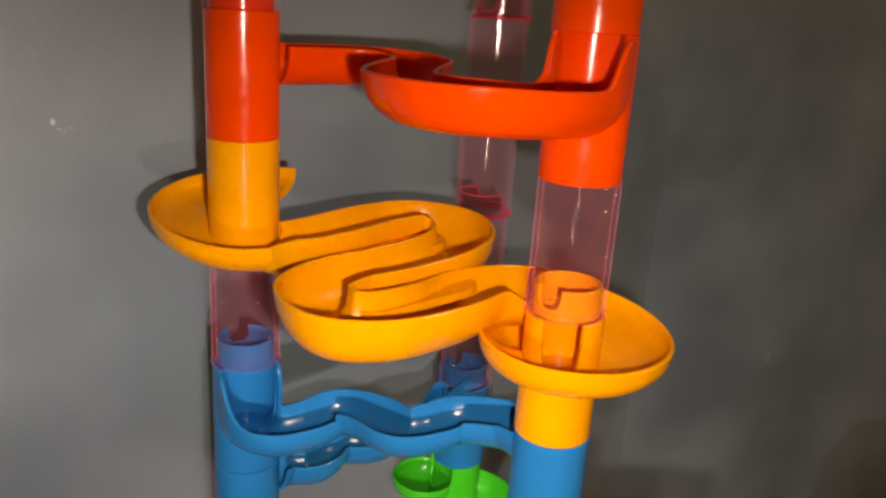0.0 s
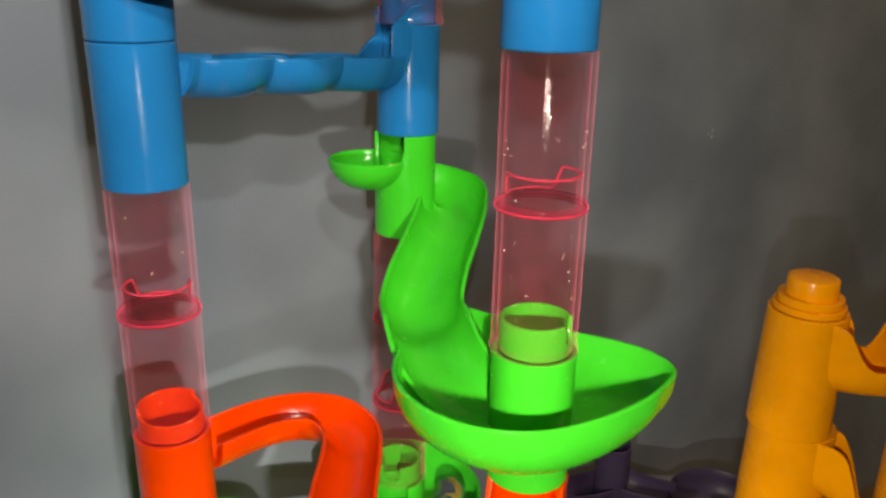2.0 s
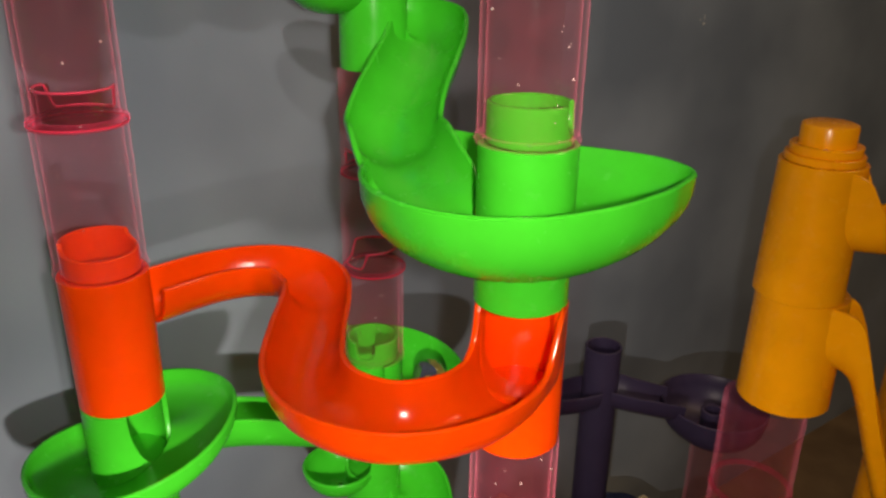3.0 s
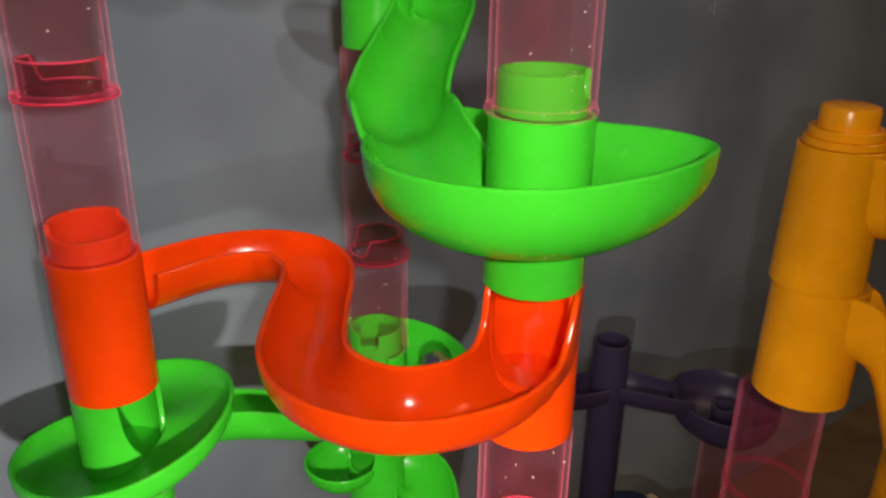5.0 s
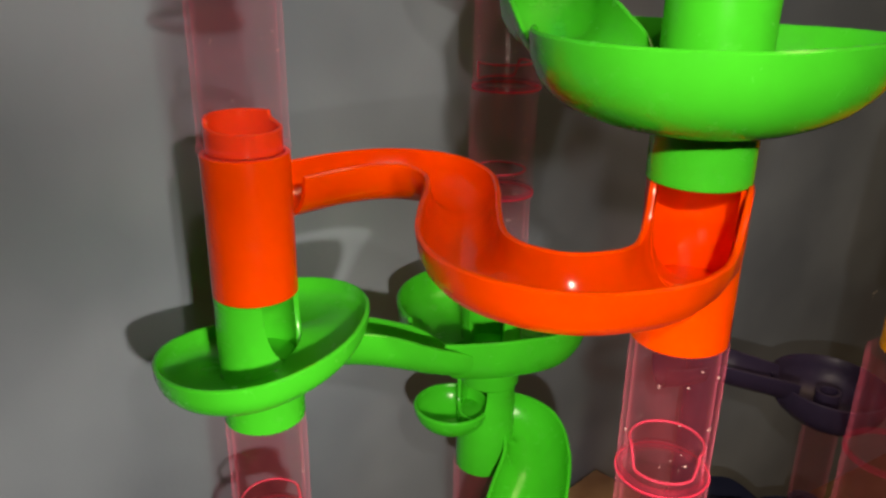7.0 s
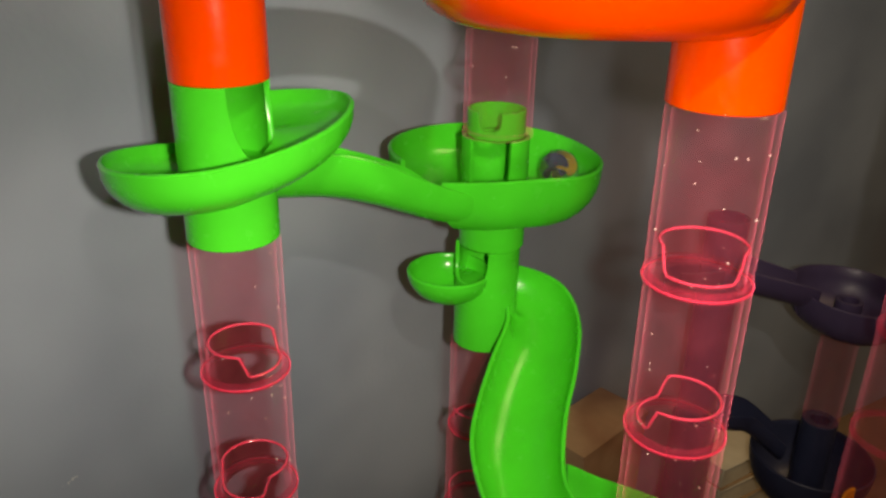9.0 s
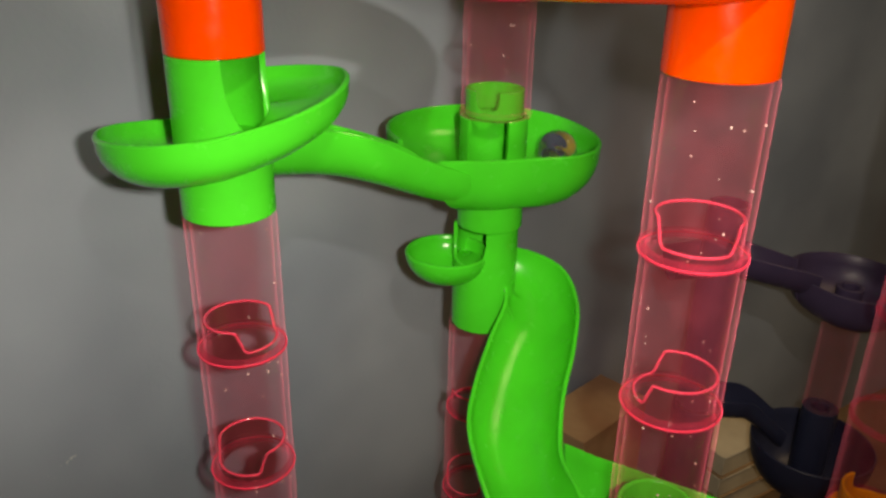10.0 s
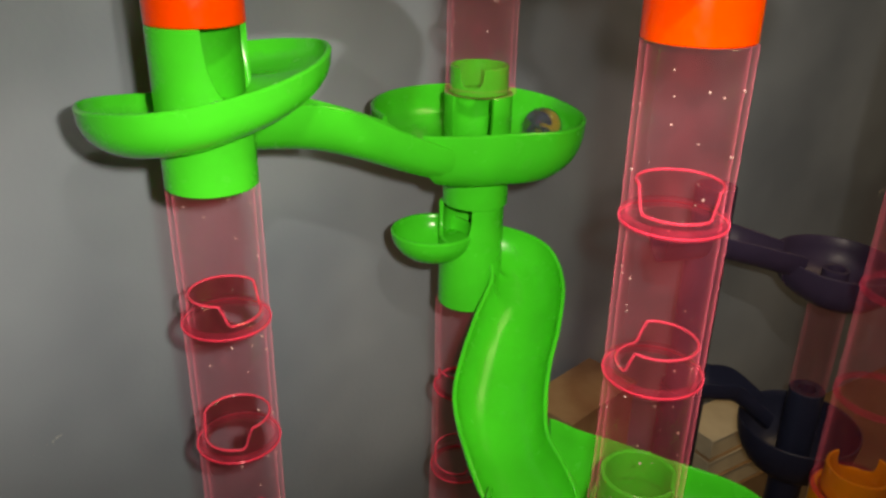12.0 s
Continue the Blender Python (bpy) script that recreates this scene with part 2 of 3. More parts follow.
def dish(at, keys, depth, r0=0.0132, thick=0.0017, n=9, steps=7, fill=0.0):
    """A spiral dish round a column. Keys: direction in degrees, rim radius, rim z. Open between the last and the first key. fill: how much the floor is raised inside."""
    bm = bmesh.new()
    rings = []
    for deg, r, zr in glide(keys, steps):
        c, s = math.cos(radians(deg)), math.sin(radians(deg))
        prof = []
        for i in range(n + 1):
            u = math.pi / 2 * i / n
            prof.append((r0 + (r - r0) * math.sin(u) ** 0.8, zr - depth * math.cos(u) ** 0.8 if i < n else zr))
        prof += [(r - thick * 0.3, zr + 0.0006), (r - thick * 0.7, zr + 0.0006)]
        for i in range(n, -1, -1):
            u = math.pi / 2 * i / n
            prof.append((r0 + (r - thick - r0) * math.sin(u) ** 0.8, zr - (depth - thick - fill) * math.cos(u) ** 0.8 if i < n else zr))
        rings.append([(at[0] + q * c, at[1] + q * s, z) for q, z in prof])
    grid_wrap(bm, rings)
    return bm

# ---- plan ----
def L_at(z): return (-0.069, 0.292)
def R_at(z): return (0.0470 + 0.009 * (0.656 - z), 0.246)
def B_at(z): return (0.0245 - 0.019 * (0.567 - z), 0.3675)
def LZ(k): return 0.565 + k * 0.0447
def RZ(k): return 0.656 + k * 0.0445
def BZ(k): return 0.567 + k * 0.0445

# ---- room ----
def slab(name, a, b, z0, z1, thick, mat, label):
    """An upright wall from plan point a to b; its body lies to the left of that line."""
    a, b = Vector((*a, 0)), Vector((*b, 0))
    d = (b - a).normalized()
    nrm = Vector((-d.y, d.x, 0)) * thick
    bm = bmesh.new()
    low = [bm.verts.new(p + Vector((0, 0, z0))) for p in (a, b, b + nrm, a + nrm)]
    high = [bm.verts.new(v.co + Vector((0, 0, z1 - z0))) for v in low]
    bm.faces.new(low); bm.faces.new(high)
    for i in range(4):
        j = (i + 1) % 4
        bm.faces.new((low[i], low[j], high[j], high[i]))
    return tagged(part(name, bm, mat, None), label, "wall", kind="structure")

CORNER = (0.178, 0.577)
W1 = (CORNER[0] - 1.9 * 0.795, CORNER[1] - 1.9 * 0.606)
W2 = (CORNER[0] + 1.7 * 0.9135, CORNER[1] + 1.7 * 0.4067)
W3 = (W2[0] + 0.35, W2[1] - 2.6)
W4 = (W1[0] + 0.5, W1[1] - 1.6)
slab("wall_left", W1, CORNER, 0, 2.4, 0.1, WALL, "grey painted wall with pale smears behind the tower")
slab("wall_back", CORNER, W2, 0, 2.4, 0.1, WALL, "grey painted wall meeting the other at a corner")
slab("wall_right", W2, W3, 0, 2.4, 0.1, WALL, "plain grey painted wall")
slab("wall_front", W3, W4, 0, 2.4, 0.1, WALL, "plain grey painted wall")
slab("wall_side", W4, W1, 0, 2.4, 0.1, WALL, "plain grey painted wall")
def plate(name, z0, z1, mat, label, cat):
    bm = bmesh.new()
    pts = [(-1.8, -2.9), (2.6, -2.9), (2.6, 1.5), (-1.8, 1.5)]
    lo = [bm.verts.new((x, y, z0)) for x, y in pts]
    hi = [bm.verts.new((x, y, z1)) for x, y in pts]
    bm.faces.new(lo); bm.faces.new(hi)
    for i in range(4):
        j = (i + 1) % 4
        bm.faces.new((lo[i], lo[j], hi[j], hi[i]))
    tagged(part(name, bm, mat, None), label, cat, kind="structure")
plate("floor", -0.05, 0.0, FLOOR, "brown wooden floor under the toy", "floor")
plate("ceiling", 2.4, 2.5, WALL, "plain grey ceiling", "ceiling")

# ---- marble run pieces ----
def spigot(at, z, mat, parent, turn=40, half=24, h=0.0105, ro=0.0112):
    """The narrower collar on top of a piece, with a slot in it, that plugs into the piece above."""
    return part("spigot", pipe(at, z, z + h, ro, ro - 0.0014, (turn, half, z + (0.0035 if half < 60 else 0.0070), z + h)), mat, parent)

def hoop(points, r=0.0005, n=6):
    """A thin closed bead along a loop of points."""
    bm = bmesh.new()
    P = [Vector(p) for p in points]
    m = len(P)
    rows = []
    for k in range(m):
        t = (P[(k + 1) % m] - P[k - 1]).normalized()
        a = t.cross(Vector((0.31, 0.17, 0.93))).normalized()
        b = t.cross(a)
        rows.append([bm.verts.new(P[k] + r * (a * math.cos(2 * math.pi * i / n) + b * math.sin(2 * math.pi * i / n))) for i in range(n)])
    for k in range(m):
        u, v = rows[k], rows[(k + 1) % m]
        for i in range(n):
            bm.faces.new((u[i], u[(i + 1) % n], v[(i + 1) % n], v[i]))
    return bm

def specks(at, z0, z1, count, seed):
    """Tiny pale grains stuck to a tube, standing in for its small bright sparkles."""
    rnd = random.Random(seed)
    bm = bmesh.new()
    for _ in range(count):
        a, z, q = rnd.uniform(0, 6.28), rnd.uniform(z0, z1), rnd.choice((0.00018, 0.00026, 0.0004))
        bmesh.ops.create_icosphere(bm, subdivisions=1, radius=q, matrix=Matrix.Translation((at[0] + RI * math.cos(a), at[1] + RI * math.sin(a), z)))
    return bm

def clear_tube(at, z0, z1, turn=40, stud=True, lip=True):
    t = thing("clear_tube", (at[0], at[1], z0), "clear pink plastic tube with a rim at its joint", "toy tube", "clear pink tubes")
    part("tube", pipe(at, z0 + 0.0022, z1, RO, RI), PINK, t)
    rim = part("rim", lathe([(RI + 0.0002, z0), (RO + 0.0004, z0), (RO + 0.0006, z0 + 0.0008), (RO + 0.0003, z0 + 0.0022), (RI + 0.0001, z0 + 0.0022)], (at[0], at[1], 0), 48), PINK_RIM if lip else PINK, t)
    if lip:
        part("lip", hoop([(at[0] + (RO + 0.0002) * math.cos(radians(7.5 * i)), at[1] + (RO + 0.0002) * math.sin(radians(7.5 * i)), z0 + 0.0007) for i in range(48)], 0.00032), PINK_EDGE, rim)
    if stud:
        h, ro, half = 0.0105, 0.0112, 58
        plug = part("spigot", pipe(at, z1, z1 + h, ro, ro - 0.0014, (turn, half, z1 + 0.0035, z1 + h)), PINK, t)
        loop = []
        for i in range(61):
            d = (360.0 * i / 61)
            off = abs((d + 180) % 360 - 180)
            k = min(max((off - half + 9) / 18, 0), 1)
            k = k * k * (3 - 2 * k)
            loop.append((at[0] + (ro - 0.0007) * math.cos(radians(turn + d)), at[1] + (ro - 0.0007) * math.sin(radians(turn + d)), z1 + 0.0035 + (h - 0.0035) * k))
        # solid bead that puts the clear spigot's bright edge glow into colour
        part("spigot_edge_glow", hoop(loop, 0.00042), PINK_EDGE, plug)
    part("sparkles", specks(at, z0 + 0.004, z1 - 0.002, 15, int(turn + 1000 * z0)), SPARKLE, t)["kind"] = "stuff"
    return t

def stack(place, zs, start, stop, turns):
    for k in range(start, stop):
        z0, z1 = zs(k), zs(k + 1)
        clear_tube(place(z0), z0, z1 - 0.0001, turns + 97 * (k % 4), lip=k > start)

def foot(at, z):
    t = thing("base_foot", (at[0], at[1], 0), "round green plastic foot on the floor", "toy base", "tower feet")
    part("foot", lathe([(0.0, 0.0), (0.034, 0.0), (0.034, 0.003), (0.018, 0.006), (0.0131, 0.012), (0.0131, z), (0.0, z)], (at[0], at[1], 0), 40), GREEN, t)

def socket(name, at, z0, z1, mat, parent, window=None, turn=60, stud=True, sill=0.0, bend=3.2, slot=24):
    s = part(name, pipe(at, z0, z1 - 0.0001, RO, RI, window, bend=bend), mat, parent)
    if window:
        low = window[2] + sill
        part("chute_floor", lathe([(0.0, low - 0.004), (RI + 0.0002, low - 0.003), (RI + 0.0002, low - 0.0012), (0.0, low - 0.0002)], (at[0], at[1], 0), 40), mat, s)
    if stud:
        spigot(at, z1 - 0.0001, mat, s, turn, slot)
    return s

# orange winding track from one column to the other, twice in the tower
def orange_track(dz, zr0, zl0, label):
    r, l = R_at(zr0), L_at(zl0)
    t = thing("orange_track", (r[0], r[1], zr0), label, "toy track", "orange tracks")
    dx = r[0] - 0.049
    socket("high_socket", r, zr0, zr0 + 0.0445, ORANGE, t, (244, 60, zr0 + 0.0200, zr0 + 0.0445), 100, sill=-0.0025)
    socket("low_socket", l, zl0, zl0 + 0.0447, ORANGE, t, None, -55, slot=105)
    e = dx * 0.5
    part("trough", trough([
        (r[0] + 0.0005, r[1] - 0.0005, 0.4625 + dz, 0.0122, 0.0145, 0.0145), (r[0] - 0.0030, r[1] - 0.0075, 0.4630 + dz, 0.0122, 0.0140, 0.0140), (r[0] - 0.0065, r[1] - 0.0125, 0.4635 + dz, 0.0120, 0.0030, 0.0030), (r[0] - 0.0115, r[1] - 0.0185, 0.4640 + dz, 0.0120, 0.0, 0.0),
        (0.0285 + dx, 0.2205, 0.4645 + dz, 0.0120, 0, 0), (0.015 + e, 0.2170, 0.465 + dz, 0.0120, 0, 0), (0.003 + e, 0.2200, 0.465 + dz, 0.0120, 0, 0), (-0.0075, 0.2300, 0.465 + dz, 0.0120, 0, 0),
        (-0.0115, 0.2440, 0.465 + dz, 0.0116, 0, 0), (-0.0095, 0.2640, 0.465 + dz, 0.0114, 0, 0), (-0.006, 0.2840, 0.465 + dz, 0.0112, 0, 0), (-0.0055, 0.3000, 0.465 + dz, 0.0112, 0, 0),
        (-0.0125, 0.3125, 0.4655 + dz, 0.0112, 0, 0), (-0.025, 0.3165, 0.466 + dz, 0.0108, 0, 0), (-0.0400, 0.3130, 0.466 + dz, 0.0105, 0, 0), (-0.0580, 0.3010, 0.466 + dz, 0.0105, 0, 0)],
        depth=0.0135), ORANGE, t)
    return t

orange_track(0.0, RZ(-5), LZ(-3), "glossy orange plastic winding track between two tower columns")
orange_track(0.3095, RZ(2), LZ(4), "glossy orange plastic winding track near the top of the tower")

def web(a, b, w, z, thick, n=8):
    """A flat long pad with round ends that fills the gap between two bends of a track."""
    a, b = Vector((*a, z)), Vector((*b, z))
    d = (b - a).normalized()
    side = Vector((-d.y, d.x, 0))
    rim = []
    for end, way in ((b, 1), (a, -1)):
        for i in range(n + 1):
            u = math.pi * (i / n - 0.5)
            rim.append(end + way * w * (math.cos(u) * d + math.sin(u) * side))
    bm = bmesh.new()
    grid_wrap(bm, [rim, [p - Vector((0, 0, thick)) for p in rim]])
    return bm

# yellow swirl track
def yellow_track():
    l, r = L_at(0.70), R_at(0.66)
    z0, zr = LZ(3), RZ(0)
    t = thing("yellow_track", (l[0], l[1], z0), "yellow plastic winding track with a dish at both ends", "toy track")
    socket("high_socket", l, z0, z0 + 0.0447, YELLOW, t)
    part("high_dish", dish(l, [(65, 0.034, 0.7260), (100, 0.034, 0.7245), (140, 0.0345, 0.7220), (180, 0.0345, 0.7185), (220, 0.0335, 0.7145), (265, 0.032, 0.7105), (300, 0.031, 0.7095), (318, 0.031, 0.7095)], 0.0115, fill=0.002), YELLOW, t)
    part("trough", trough([
        (-0.0600, 0.2770, 0.7160, 0.0080, 0, 0, 0.2, 0.2), (-0.0500, 0.2770, 0.7125, 0.0122, 0, 0, 1, 1), (-0.036, 0.289, 0.7125, 0.0128, 0, 0), (-0.020, 0.309, 0.7125, 0.0128, 0, 0), (-0.004, 0.3218, 0.712, 0.0126, 0, 0),
        (0.0112, 0.3165, 0.711, 0.0125, 0, 0), (0.0144, 0.298, 0.710, 0.0125, 0, 0), (0.0045, 0.280, 0.709, 0.0128, 0, 0), (-0.013, 0.265, 0.708, 0.0128, 0, 0),
        (-0.0275, 0.2545, 0.7075, 0.0126, 0, 0), (-0.0355, 0.240, 0.707, 0.0125, 0, 0), (-0.0275, 0.2250, 0.7065, 0.0125, 0, 0), (-0.011, 0.2264, 0.706, 0.0127, 0, 0),
        (0.006, 0.240, 0.7055, 0.0130, 0, 0), (0.018, 0.2565, 0.7045, 0.0134, 0, 0), (0.032, 0.2695, 0.7025, 0.0135, 0, 0, 1, 0.5), (0.0430, 0.2760, 0.7005, 0.0125, 0, 0, 1, 0.12), (0.0580, 0.2760, 0.6980, 0.0110, 0, 0, 1, 0.1)], depth=0.0170), YELLOW, t)
    part("web", web((-0.028, 0.279), (0.000, 0.303), 0.0080, 0.7052, 0.003), YELLOW, t)
    part("web", web((-0.017, 0.242), (0.010, 0.266), 0.0085, 0.7010, 0.003), YELLOW, t)
    part("low_dish", dish(r, [(146, 0.0275, 0.6885), (168, 0.0280, 0.6930), (200, 0.029, 0.6925), (235, 0.030, 0.6920), (270, 0.031, 0.6920), (315, 0.034, 0.6920), (360, 0.037, 0.6930), (405, 0.0365, 0.6965), (430, 0.036, 0.6985), (448, 0.036, 0.6980), (462, 0.034, 0.6900), (485, 0.030, 0.6865), (506, 0.0275, 0.6885)], 0.0125, fill=0.002), YELLOW, t)
    socket("low_socket", r, zr, zr + 0.0445, YELLOW, t, (258, 30, zr + 0.024, zr + 0.0445), 225)
yellow_track()

# blue wavy tracks
def blue_track(hi, zh, lo, zl, pts, win_hi, win_lo, label):
    t = thing("blue_track", (hi[0], hi[1], zh), label, "toy track", "blue tracks")
    socket("high_socket", hi, zh, zh + 0.0445, BLUE, t, win_hi, 300)
    socket("low_socket", lo, zl, zl + 0.0447, BLUE, t, win_lo, 120)
    part("trough", trough(pts, depth=0.0125), BLUE, t)
blue_track(R_at(0.63), RZ(-1), L_at(0.62), LZ(1), [
    (0.0420, 0.2560, 0.6500, 0.0112, 0.001, 0.001), (0.0340, 0.2655, 0.6490, 0.0115, 0, 0), (0.0180, 0.2720, 0.6465, 0.0118, 0, 0), (0.0060, 0.2690, 0.6440, 0.0118, 0, 0),
    (-0.0060, 0.2685, 0.6420, 0.0118, 0, 0), (-0.0180, 0.2800, 0.6410, 0.0118, 0, 0), (-0.0300, 0.2865, 0.6390, 0.0118, 0, 0), (-0.0420, 0.2800, 0.6365, 0.0118, 0, 0),
    (-0.0535, 0.2765, 0.6348, 0.0120, 0.0005, 0.0005), (-0.0610, 0.2785, 0.6342, 0.0122, 0.003, 0.003), (-0.0650, 0.2830, 0.6342, 0.0122, 0.0165, 0.0165), (-0.0685, 0.2915, 0.6342, 0.0122, 0.0190, 0.0190)],
    None, (-62, 62, LZ(1) + 0.0155, LZ(2) - 0.0001), "blue plastic wavy track with open trough between two columns")
blue_track(L_at(0.58), LZ(0), B_at(0.58), BZ(0), [
    (-0.0600, 0.2960, 0.6036, 0.0106, 0, 0), (-0.0565, 0.3009, 0.6033, 0.0106, 0, 0), (-0.0511, 0.3036, 0.6029, 0.0106, 0, 0), (-0.0446, 0.3051, 0.6026, 0.0106, 0, 0), (-0.0404, 0.3094, 0.6023, 0.0106, 0, 0), (-0.0383, 0.3158, 0.6020, 0.0106, 0, 0),
    (-0.0354, 0.3215, 0.6016, 0.0106, 0, 0), (-0.0299, 0.3242, 0.6013, 0.0106, 0, 0), (-0.0230, 0.3252, 0.6010, 0.0106, 0, 0), (-0.0175, 0.3279, 0.6007, 0.0106, 0, 0), (-0.0146, 0.3335, 0.6003, 0.0106, 0, 0), (-0.0125, 0.3400, 0.6000, 0.0106, 0, 0),
    (-0.0084, 0.3443, 0.5997, 0.0106, 0, 0), (-0.0019, 0.3458, 0.5994, 0.0106, 0, 0), (0.0045, 0.3474, 0.5990, 0.0106, 0, 0), (0.0079, 0.3524, 0.5987, 0.0106, 0, 0), (0.0116, 0.3572, 0.5984, 0.0106, 0, 0),
    (0.0150, 0.3630, 0.5978, 0.0116, 0.003, 0.003), (0.0168, 0.3638, 0.5978, 0.0116, 0.0165, 0.0165), (0.0195, 0.3652, 0.5978, 0.0116, 0.0195, 0.0195), (0.0240, 0.3670, 0.5978, 0.0118, 0.0205, 0.0205)],
    None, (212, 58, BZ(0) + 0.0245, BZ(1) - 0.0001), "blue plastic wavy track lower in the tower")

# green slides with a cup at the top and a wide dish at the bottom
def green_slide(zb, zr, label, dx=0.0):
    b, r = B_at(zb), R_at(zr)
    t = thing("green_slide", (b[0], b[1], zb), label, "toy slide", "green slides")
    socket("high_socket", b, zb, zb + 0.0445, GREEN, t, (215, 46, zb + 0.030, zb + 0.0445), 250)
    part("cup", bowl((b[0] - 0.0160, b[1] - 0.0025), zb + 0.0335, zb + 0.0205, 0.0172, r0=0.0015, seg=40), GREEN, t)
    s = zb - 0.306
    e = zr - 0.256
    part("trough", trough([
        (b[0] + 0.0010, b[1] + 0.0030, 0.3330 + s, 0.0122, 0, 0), (b[0] + 0.0110, b[1] + 0.0040, 0.3320 + s, 0.0126, 0, 0), (b[0] + 0.0200, b[1] - 0.0030, 0.3285 + s, 0.0142, 0, 0), (0.0410 + dx, 0.3480, 0.3225 + s, 0.0150, 0, 0),
        (0.0335 + dx, 0.3300, 0.3150 + s, 0.0154 - dx, 0, 0), (0.0262 + dx, 0.3140, 0.3080 + s, 0.0155 - dx, 0, 0), (0.0215 + dx, 0.2995, 0.3015 + s, 0.0155 - dx, 0, 0), (0.0210 + dx, 0.2850, 0.2960 + e, 0.0155, 0, 0, 1, 1), (0.0230, 0.2710, 0.2930 + e, 0.0150, 0, 0, 1, 0.55), (0.0290, 0.2590, 0.2905 + e, 0.0130, 0, 0, 0.85, 0.1), (0.0370, 0.2500, 0.2880 + e, 0.0100, 0, 0, 0.3, 0.0)], depth=0.0150), GREEN, t)
    zr1 = zr + 0.0350
    part("dish", dish(r, [(152, 0.0455, zr1), (180, 0.0430, zr1), (218, 0.0390, zr1), (251, 0.0350, zr1), (285, 0.0315, zr1), (315, 0.0335, zr1), (340, 0.0400, zr1), (356, 0.0465, zr1), (372, 0.0450, zr1), (400, 0.0375, zr1), (425, 0.0370, zr1), (450, 0.0450, zr1), (462, 0.0560, zr1)], 0.0212, fill=0.003), GREEN, t)
    socket("low_socket", r, zr, zr + 0.0445, GREEN, t, None, -30)
green_slide(BZ(-1), RZ(-4), "bright green plastic slide with a small cup and wide dish")
green_slide(BZ(-1) - 0.2165, RZ(-9), "bright green plastic slide low in the tower", -0.0013)

# green arm from a small tilted dish to a wide one
def green_arm():
    l, b = L_at(0.4), B_at(0.37)
    zl, zb = LZ(-4), BZ(-1) - 0.172
    t = thing("green_track", (l[0], l[1], zl), "bright green plastic track joining two dishes", "toy track")
    socket("high_socket", l, zl, zl + 0.0447, GREEN, t, (-30, 47, zl + 0.0235, zl + 0.0446), 200, bend=2.2)
    part("high_dish", dish(l, [(82, 0.034, 0.4200), (45, 0.0355, 0.4225), (10, 0.0355, 0.4240), (-25, 0.034, 0.4215), (-60, 0.033, 0.4180), (-90, 0.033, 0.4150), (-135, 0.033, 0.4120), (-180, 0.033, 0.4100), (-220, 0.033, 0.4070), (-255, 0.033, 0.4045)], 0.0140, fill=0.0045), GREEN, t)
    part("trough", trough([
        (-0.078, 0.314, 0.4030, 0.0100, 0, 0, 1, 1), (-0.060, 0.3180, 0.4025, 0.0108, 0, 0.001, 1, 1), (-0.043, 0.3235, 0.4005, 0.0116, 0, 0.002, 1, 1), (-0.028, 0.3290, 0.3955, 0.0120, 0, 0.002, 1, 1), (-0.013, 0.3345, 0.3890, 0.0122, 0, 0.0005, 1, 1),
        (0.000, 0.3400, 0.3840, 0.0120, 0, 0, 0.7, 0.9), (0.010, 0.3460, 0.3810, 0.0110, 0, 0, 0.2, 0.5)], depth=0.0140), GREEN, t)
    part("low_dish", dish(b, [(-124, 0.0455, zb + 0.0372), (-105, 0.0390, zb + 0.0368), (-75, 0.037, zb + 0.0370), (-40, 0.040, zb + 0.0355), (-5, 0.0420, zb + 0.0350), (15, 0.042, zb + 0.0355), (55, 0.0415, zb + 0.0375), (100, 0.042, zb + 0.0385), (150, 0.042, zb + 0.0390), (203, 0.041, zb + 0.0390)], 0.0236, fill=0.005), GREEN, t)
    socket("low_socket", b, zb, zb + 0.0445, GREEN, t, (250, 36, zb + 0.018, zb + 0.0445), 245)
green_arm()

# clear pink tubes of the three columns
stack(L_at, LZ, 2, 3, 30); stack(L_at, LZ, 5, 7, 60)
stack(L_at, LZ, -2, 0, 250); stack(L_at, LZ, -12, -4, 140)
stack(R_at, RZ, 1, 2, 200)
stack(R_at, RZ, -3, -1, 10); stack(R_at, RZ, -8, -5, 150); stack(R_at, RZ, -14, -9, 40)
stack(B_at, BZ, 1, 7, 200)
def BZ3(k): return BZ(-1) - k * (BZ(-1) - (BZ(-1) - 0.1275)) / 3
for k in range(3):
    clear_tube(B_at(BZ3(k + 1)), BZ3(k + 1), BZ3(k) - 0.0001, 30 + 80 * k, lip=k < 2)
def BLOW(k): return BZ(-1) - 0.2165 - 0.0445 * k
for k in range(6):
    clear_tube(B_at(BLOW(k + 1)), BLOW(k + 1), BLOW(k) - 0.0001, 10 + 110 * k)
foot(L_at(0), LZ(-12)); foot(R_at(0.03), RZ(-14)); foot(B_at(0.03), BLOW(6))

# orange piece above the upper track
def orange_top():
    r = R_at(0.8)
    t = thing("orange_tube", (r[0], r[1], RZ(3)), "glossy orange plastic tube on top of a column", "toy tube")
    socket("socket", r, RZ(3), RZ(4), ORANGE, t)
orange_top()

